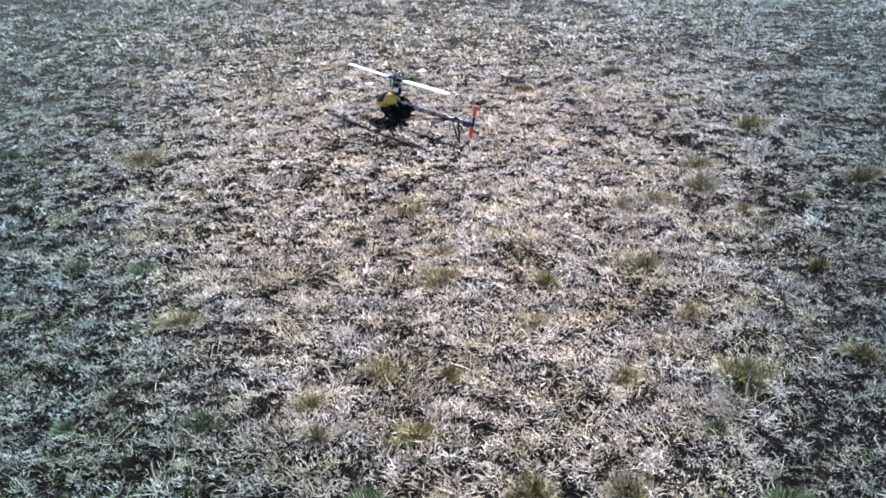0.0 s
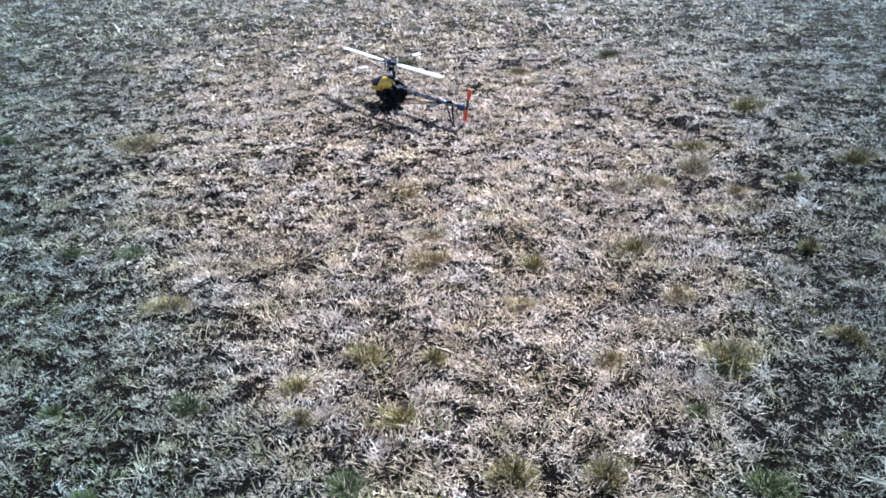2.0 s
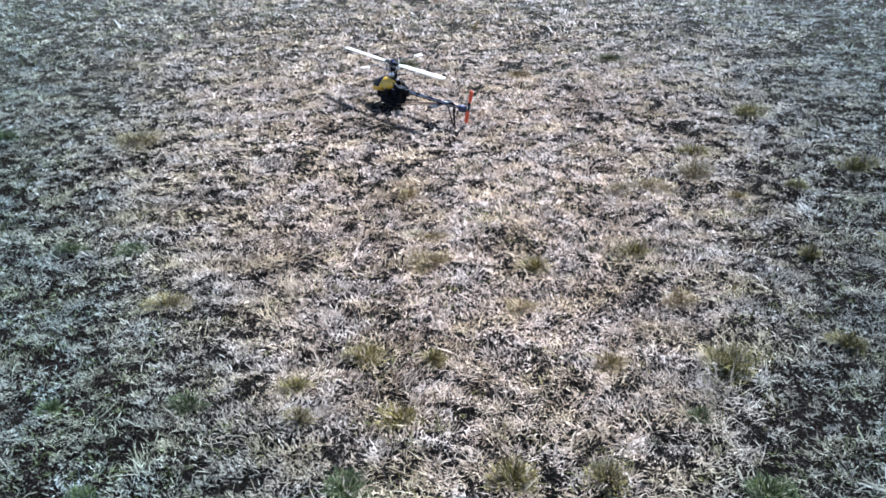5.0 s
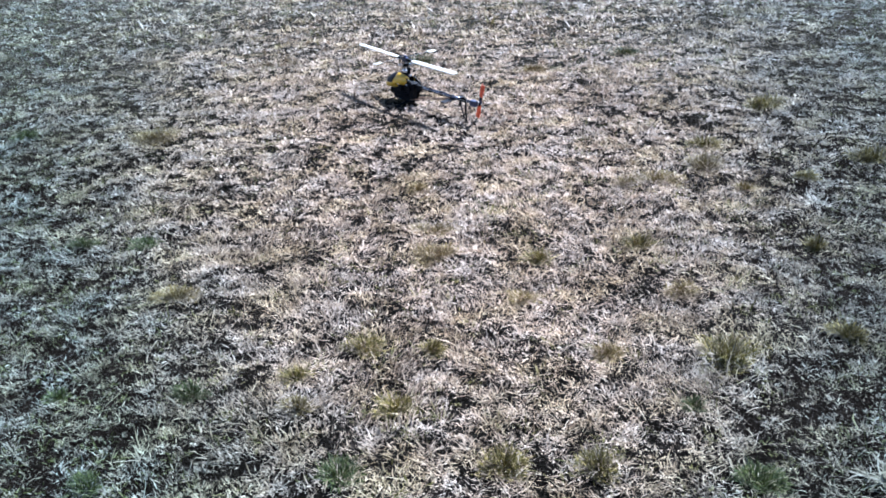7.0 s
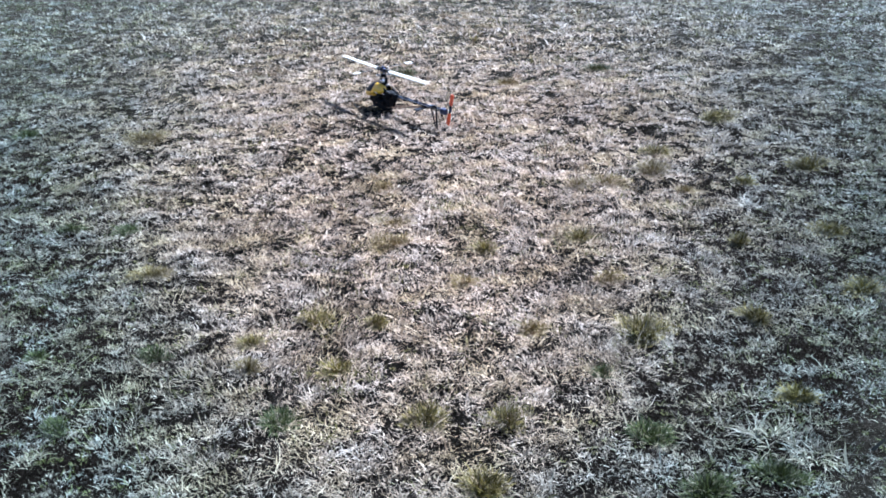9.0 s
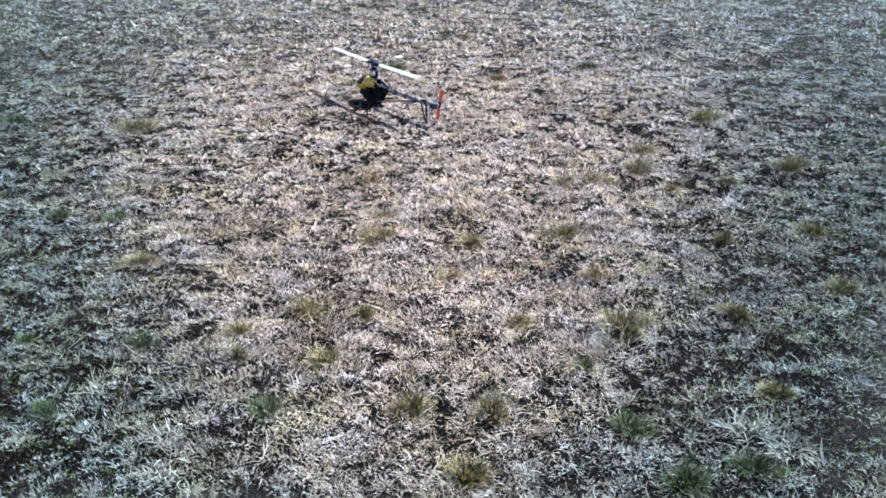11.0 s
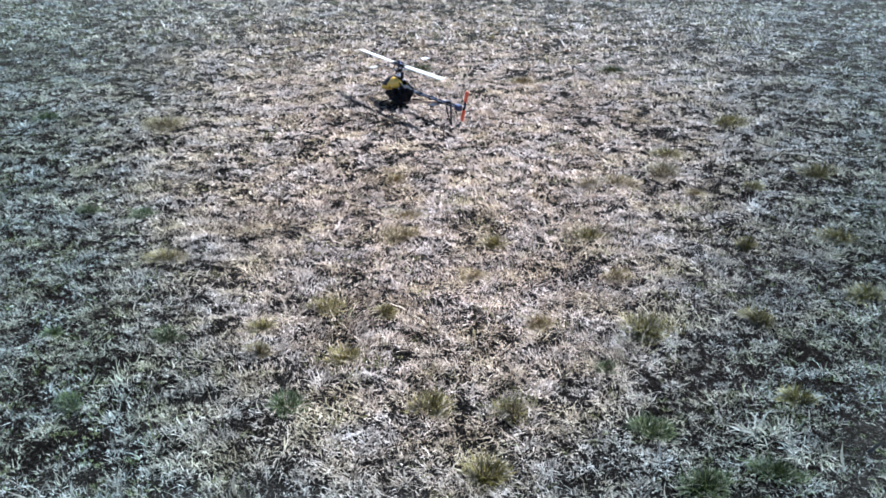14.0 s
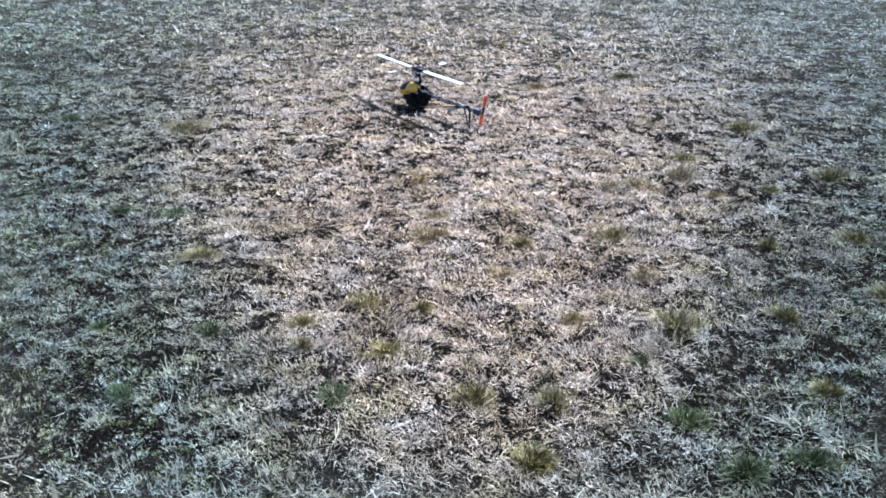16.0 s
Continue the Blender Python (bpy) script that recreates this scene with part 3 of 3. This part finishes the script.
def model_helicopter():
    heli = tagged(new("model_helicopter"), "radio-controlled model helicopter with yellow and black canopy on dry grass", "model helicopter")
    # canopy: a teardrop shell, open behind
    keys = np.array([(0.130, 0.097, 0.004, 0.004, 0.004), (0.126, 0.098, 0.014, 0.012, 0.010), (0.112, 0.102, 0.026, 0.026, 0.016), (0.090, 0.108, 0.033, 0.038, 0.020), (0.064, 0.114, 0.036, 0.045, 0.023),
                     (0.035, 0.120, 0.036, 0.046, 0.023), (0.005, 0.126, 0.032, 0.041, 0.019), (-0.020, 0.132, 0.025, 0.031, 0.012), (-0.038, 0.137, 0.015, 0.021, 0.005)])
    xs = np.linspace(0.130, -0.038, 38)
    secs = [(x, *[np.interp(-x, -keys[:, 0], keys[:, k]) for k in range(1, 5)]) for x in xs]

    def shell(wanted):
        """The faces of the canopy whose middle is wanted, given a little thickness."""
        bm = loft(secs, 40, False)
        bmesh.ops.smooth_vert(bm, verts=bm.verts, factor=0.4, use_axis_x=True, use_axis_y=True, use_axis_z=True)
        for at, way in CUTS:
            bmesh.ops.bisect_plane(bm, geom=bm.verts[:] + bm.edges[:] + bm.faces[:], plane_co=at, plane_no=way)
        bmesh.ops.delete(bm, geom=[f for f in bm.faces if not wanted(f.calc_center_median())], context="FACES")
        bmesh.ops.solidify(bm, geom=bm.faces[:], thickness=0.0012)
        return bm

    def is_window(c):
        return c.x + 0.5 * (c.z - 0.12) > 0.056 and c.z + 0.12 * (c.x - 0.127) > 0.1115

    def is_stripe(c):
        return c.x < 0.050 and abs(c.y) < 0.013 and c.z > 0.135
    CUTS = [((0.056, 0, 0.12), (1, 0, 0.5)), ((0.127, 0, 0.1115), (0.12, 0, 1)), ((0.050, 0, 0), (1, 0, 0)), ((0, 0.013, 0), (0, 1, 0)), ((0, -0.013, 0), (0, 1, 0))]
    canopy = part("canopy", shell(lambda c: not is_window(c) and not is_stripe(c)), YELLOW, heli, "glossy yellow canopy shell", True)
    part("window", shell(is_window), SMOKED, canopy, "smoked dark window", True)
    part("top_stripe", shell(is_stripe), SMOKED, canopy, "dark stripe along the top", True)
    for s in (-1, 1):
        part("grommet", rod((0.03, s * 0.033, 0.118), (0.03, s * 0.0385, 0.118), 0.0035), BLACK, canopy)
    # frame plates with a lightening hole
    for s in (-1, 1):
        part("side_frame", plate([(0.062, 0.052), (0.072, 0.080), (0.045, 0.108), (0.030, 0.150), (-0.030, 0.150), (-0.072, 0.130), (-0.072, 0.098), (-0.045, 0.048)], 0.002, "y", s * 0.021,
                                 [(0.040, 0.066), (0.048, 0.078), (0.022, 0.088), (0.010, 0.100), (-0.010, 0.104), (-0.024, 0.100), (-0.026, 0.088), (-0.012, 0.066)]), CARBON, heli, "black carbon side plate")
    part("frame_core", box(0.085, 0.034, 0.070, Matrix.Translation((-0.012, 0, 0.100)), 0.006), BLACK, heli, "black plastic main frame block")
    part("gear_guard", box(0.060, 0.074, 0.010, Matrix.Translation((-0.006, 0, 0.079)), 0.004), BLACK, heli)
    part("rear_bracket", box(0.006, 0.014, 0.050, Matrix.Translation((-0.020, 0, 0.170)), 0.0015), BLACK, heli)
    part("bottom_plate", box(0.12, 0.046, 0.003, Matrix.Translation((0.005, 0, 0.048))), CARBON, heli)
    part("battery", box(0.090, 0.032, 0.026, Matrix.Translation((0.050, 0, 0.076)), 0.004), BLACK, heli, "black wrapped battery")
    part("speed_controller", box(0.045, 0.026, 0.012, Matrix.Translation((0.055, 0, 0.096)), 0.002), BLUE, heli, "blue shrink-wrapped speed controller")
    motor = part("motor", rod((0.022, 0, 0.098), (0.022, 0, 0.126), 0.0145, sides=20), BLACK, heli, "", True)
    part("motor_cap", rod((0.022, 0, 0.126), (0.022, 0, 0.131), 0.011, 0.007, 16), ALLOY, motor)
    gear = rod((0, 0, 0.083), (0, 0, 0.0895), 0.035, sides=40)
    part("main_gear", gear, BLACK, heli, "black toothed main gear")
    for x, y, z in ((0.010, 0.027, 0.106), (0.010, -0.027, 0.106), (-0.045, 0.028, 0.112)):
        servo = part("servo", box(0.023, 0.012, 0.024, Matrix.Translation((x, y, z)), 0.0015), BLACK, heli)
        part("servo_arm", rod((x, y + math.copysign(0.006, y), z + 0.012), (x + 0.012, y + math.copysign(0.008, y), z + 0.016), 0.002), STEEL, servo)
    part("receiver", box(0.036, 0.022, 0.013, Matrix.Translation((-0.035, 0.0, 0.066)), 0.002), BLACK, heli)
    part("wire", pipe([(-0.04, 0.012, 0.07), (-0.055, 0.026, 0.062), (-0.03, 0.034, 0.075), (0.0, 0.030, 0.09)], 0.0012, 6), BLACK, heli)
    # landing gear
    for x in (0.065, -0.025):
        pts = [(x, 0.075 * math.sin(a), 0.046 - 0.013 * (1 - math.cos(a)) * 0.95) for a in [radians(d) for d in range(-88, 89, 8)]]
        part("strut", pipe(pts, 0.0034), BLACK, heli, "arched black plastic strut", True)
    for s in (-1, 1):
        skid = part("skid", pipe([(0.145, s * 0.075, 0.047), (0.132, s * 0.075, 0.038), (0.112, s * 0.075, 0.0325), (-0.085, s * 0.075, 0.0325)], 0.0036), BLACK, heli, "", True)
        part("end_cap", rod((-0.085, s * 0.075, 0.0325), (-0.091, s * 0.075, 0.0325), 0.0045), BLACK, skid)
    # mast, swashplate and head
    part("main_shaft", rod((0, 0, 0.06), (0, 0, 0.238), 0.0028), STEEL, heli)
    swash = part("swashplate", rod((0, 0, 0.172), (0, 0, 0.178), 0.018, sides=20), STEEL, heli, "bright alloy swashplate")
    for k in range(4):
        a = k * math.pi / 2 + 0.4
        part("link_rod", rod((0.016 * math.cos(a), 0.016 * math.sin(a), 0.176), (0.012 * math.cos(a + 0.3), 0.012 * math.sin(a + 0.3), 0.222), 0.0020, sides=6), BLACK, swash)
        part("ball", rod((0.0135 * math.cos(a), 0.0135 * math.sin(a), 0.1755), (0.0185 * math.cos(a), 0.0185 * math.sin(a), 0.1755), 0.0024, sides=8), STEEL, swash)
    turn = radians(-50.0) - HELI_YAW
    spin = pose(0, 0, 0, 0, 0, math.degrees(turn))
    head = part("rotor_head", box(0.030, 0.015, 0.020, Matrix.Translation((0, 0, 0.226)) @ spin, 0.003), ALLOY, heli, "dark alloy rotor head")
    part("washout", rod((0, 0, 0.194), (0, 0, 0.208), 0.011, sides=12), BLACK, head)
    for k in (0, 180):
        w = spin @ pose(0, 0, 0, 0, 0, k + 60)
        part("mixing_arm", box(0.034, 0.006, 0.007, Matrix.Translation((0, 0, 0.203)) @ w @ Matrix.Translation((0.016, 0, 0)), 0.0015), STEEL, head)
        part("mixing_link", rod(Matrix.Translation((0, 0, 0.203)) @ w @ Vector((0.026, 0, 0)), Matrix.Translation((0, 0, 0.236)) @ w @ Vector((0.022, 0.006, 0)), 0.0022, sides=6), BLACK, head)
    part("head_button", rod((0, 0, 0.236), (0, 0, 0.244), 0.008, 0.006, 14), ALLOY, head)
    part("seesaw", box(0.010, 0.034, 0.006, Matrix.Translation((0, 0, 0.236)) @ spin, 0.0015), BLACK, head)
    for side in (0, 180):
        m = Matrix.Translation((0, 0, 0.228)) @ spin @ pose(0, 0, 0, 0, 0, side)
        grip = part("blade_grip", box(0.034, 0.013, 0.012, m @ Matrix.Translation((0.030, 0, 0)), 0.003), BLACK, heli)
        part("blade_bolt", rod(m @ Vector((0.043, 0, -0.008)), m @ Vector((0.043, 0, 0.009)), 0.002, sides=8), STEEL, grip)
        # airfoil blade: rounded nose, thin trailing edge, tapered root
        bm = bmesh.new()
        rings = []
        for r, c, lift in ((0.036, 0.012, 0.0), (0.052, 0.016, 0.0), (0.072, 0.031, 0.0), (0.20, 0.032, 0.0015), (0.335, 0.032, 0.003), (0.344, 0.029, 0.003), (0.348, 0.020, 0.003)):
            t = 0.0046
            prof = [(0.5, 0), (0.42, 0.45), (0.22, 0.5), (-0.1, 0.32), (-0.5, 0.05), (-0.5, -0.05), (-0.1, -0.25), (0.22, -0.4), (0.42, -0.35)]
            tilt = radians(4)
            rings.append([bm.verts.new(m @ Vector((r, c * u * math.cos(tilt) - t * v * math.sin(tilt), lift + t * v * math.cos(tilt) + c * u * math.sin(tilt)))) for u, v in prof])
        for u, v in zip(rings, rings[1:]):
            for k in range(9):
                bm.faces.new((u[k], u[(k + 1) % 9], v[(k + 1) % 9], v[k]))
        bm.faces.new(rings[0]), bm.faces.new(rings[-1])
        part("main_blade", bm, CREAM, heli, "cream-white main rotor blade", True)
        # paddle on the stabiliser bar
        q = Matrix.Translation((0, 0, 0.236)) @ spin @ pose(0, 0, 0, 0, 0, side + 90)
        part("paddle", box(0.038, 0.023, 0.003, q @ Matrix.Translation((0.145, 0, 0)) @ pose(0, 0, 0, 5, 0, 0), 0.0012), CREAM, heli, "white stabiliser paddle")
    q = Matrix.Translation((0, 0, 0.236)) @ spin
    part("flybar", rod(q @ Vector((0, -0.150, 0)), q @ Vector((0, 0.150, 0)), 0.0008, sides=8), DARK_STEEL, heli)
    # tail
    boom = part("tail_boom", rod((-0.045, 0, 0.119), (-0.425, 0, 0.119), 0.0072, sides=16), BOOM, heli, "dark glossy tail boom tube", True)
    part("boom_clamp", box(0.03, 0.03, 0.026, Matrix.Translation((-0.058, 0, 0.119)), 0.003), BLACK, boom)
    for x in (-0.16, -0.235, -0.30):
        part("guide_ring", rod((x - 0.004, 0, 0.119), (x + 0.004, 0, 0.119), 0.0100, sides=16), BLACK, boom)
    part("tail_push_rod", rod((-0.10, 0.013, 0.124), (-0.42, 0.013, 0.124), 0.001, sides=6), STEEL, boom)
    tservo = part("tail_servo", box(0.024, 0.013, 0.026, Matrix.Translation((-0.105, 0.016, 0.122)), 0.0015), BLACK, boom)
    for s in (-1, 1):
        part("boom_support", rod((-0.048, s * 0.022, 0.058), (-0.300, s * 0.008, 0.112), 0.0024, sides=8), TAN, heli, "thin tan boom support rod")
    part("stabiliser", plate([(-0.285, -0.055), (-0.315, -0.060), (-0.318, 0.060), (-0.285, 0.055)], 0.0018, "z", 0.109), CARBON, heli)
    part("tail_fin", plate([(-0.350, 0.128), (-0.386, 0.138), (-0.400, 0.130), (-0.398, 0.085), (-0.402, 0.030), (-0.390, 0.028)], 0.002, "y", 0.011,
                           [(-0.360, 0.122), (-0.382, 0.128), (-0.390, 0.122), (-0.388, 0.085), (-0.394, 0.046), (-0.389, 0.046)]), CARBON, heli, "black carbon tail fin with cut-out")
    box_ = part("tail_gearbox", box(0.034, 0.020, 0.024, Matrix.Translation((-0.432, 0, 0.119)), 0.003), ALLOY, heli)
    part("tail_shaft", rod((-0.435, 0.0, 0.119), (-0.435, -0.038, 0.119), 0.0022, sides=10), STEEL, box_)
    hub = part("tail_hub", box(0.012, 0.008, 0.020, Matrix.Translation((-0.435, -0.034, 0.119)), 0.002), ALLOY, heli)
    for side in (0, 180):
        m = Matrix.Translation((-0.435, -0.034, 0.119)) @ pose(0, 0, 0, 0, side - 14, 0)
        part("tail_grip", box(0.009, 0.007, 0.014, m @ Matrix.Translation((0, 0, 0.014)), 0.002), BLACK, hub)
        bm = plate([(-0.004, 0.016), (0.005, 0.016), (0.010, 0.030), (0.010, 0.068), (0.006, 0.074), (-0.008, 0.074), (-0.010, 0.066), (-0.009, 0.030)], 0.0024)
        bmesh.ops.transform(bm, matrix=m, verts=bm.verts)
        part("tail_blade", bm, ORANGE, heli, "orange-red tail rotor blade")
    return heli


HELI_YAW = radians(133.5)
helicopter = model_helicopter()
helicopter.matrix_basis = Matrix.LocRotScale((-0.193, 4.222, -0.035), Euler((0, 0, HELI_YAW)), (1.062,) * 3)

# ---- far edge of the lawn ----


def pale_board():
    """A small ramp: a flat panel with one end on the grass and the other on an end board."""
    ob = tagged(new("pale_board"), "low white painted ramp board lying on the grass", "board")
    slope = pose(0, 0, 0, 6.5, -3.9, 0)
    part("panel", box(0.59, 0.30, 0.014, Matrix.Translation((0, 0, 0.046)) @ slope, 0.003), PALE, ob)
    part("end_board", box(0.016, 0.31, 0.070, Matrix.Translation((0.302, 0, 0.040)) @ pose(0, 0, 0, 6.5, 0, 0), 0.003), PALE, ob)
    part("prop", box(0.03, 0.03, 0.055, Matrix.Translation((-0.25, 0.13, 0.022)), 0.003), BLACK, ob, "dark wooden prop under the panel")
    return ob


pale_board().matrix_basis = pose(-2.945, 7.96, 0.004, 0, 0, 12)


def evergreen_shrub():
    """A low dark shrub, added on a guess to fill a dark patch: a few bent stems and a loose crown of small leaves."""
    ob = tagged(new("shrub"), "low dark evergreen shrub assumed for the dark patch at the lawn's edge", "shrub")
    r = np.random.RandomState(5)
    for k in range(7):
        a, out = k * 0.9 + r.uniform(-0.3, 0.3), r.uniform(0.2, 0.55)
        part("stem", pipe([(0.05 * math.cos(a), 0.05 * math.sin(a), -0.02), (out * 0.4 * math.cos(a), out * 0.4 * math.sin(a), 0.18), (out * math.cos(a), out * math.sin(a), 0.30 + r.uniform(0, 0.2))], 0.011, 6), BARK, ob)
    n = 3600
    d = r.normal(0, 1, (n, 3))
    d /= np.linalg.norm(d, axis=1)[:, None]
    d[:, 2] = np.abs(d[:, 2])
    knob = 0.72 + 0.28 * np.sin(d[:, 0] * 5 + 1) * np.cos(d[:, 1] * 6) + r.normal(0, 0.06, n)
    at = d * (knob * r.uniform(0.72, 1.0, n))[:, None] * np.array([0.80, 0.55, 0.62])
    at[:, 2] += 0.03
    ax, up = r.normal(0, 1, (n, 3)), r.normal(0, 1, (n, 3))
    ax /= np.linalg.norm(ax, axis=1)[:, None]
    side = np.cross(ax, up)
    side /= np.linalg.norm(side, axis=1)[:, None]
    size = r.uniform(0.025, 0.05, n)[:, None]
    v = np.stack([at - ax * size, at + side * size * 0.38, at + ax * size, at - side * size * 0.38], 1).reshape(-1, 3)
    v[:, 2] = np.maximum(v[:, 2], 0.01)
    me = bpy.data.meshes.new("crown")
    me.from_pydata(v.tolist(), [], np.arange(4 * n).reshape(-1, 4).tolist())
    me.materials.append(SHRUB)
    crown = new("crown", me)
    crown.parent = ob
    return ob


evergreen_shrub().matrix_basis = pose(-4.30, 8.9, 0.0, 0, 0, 12)
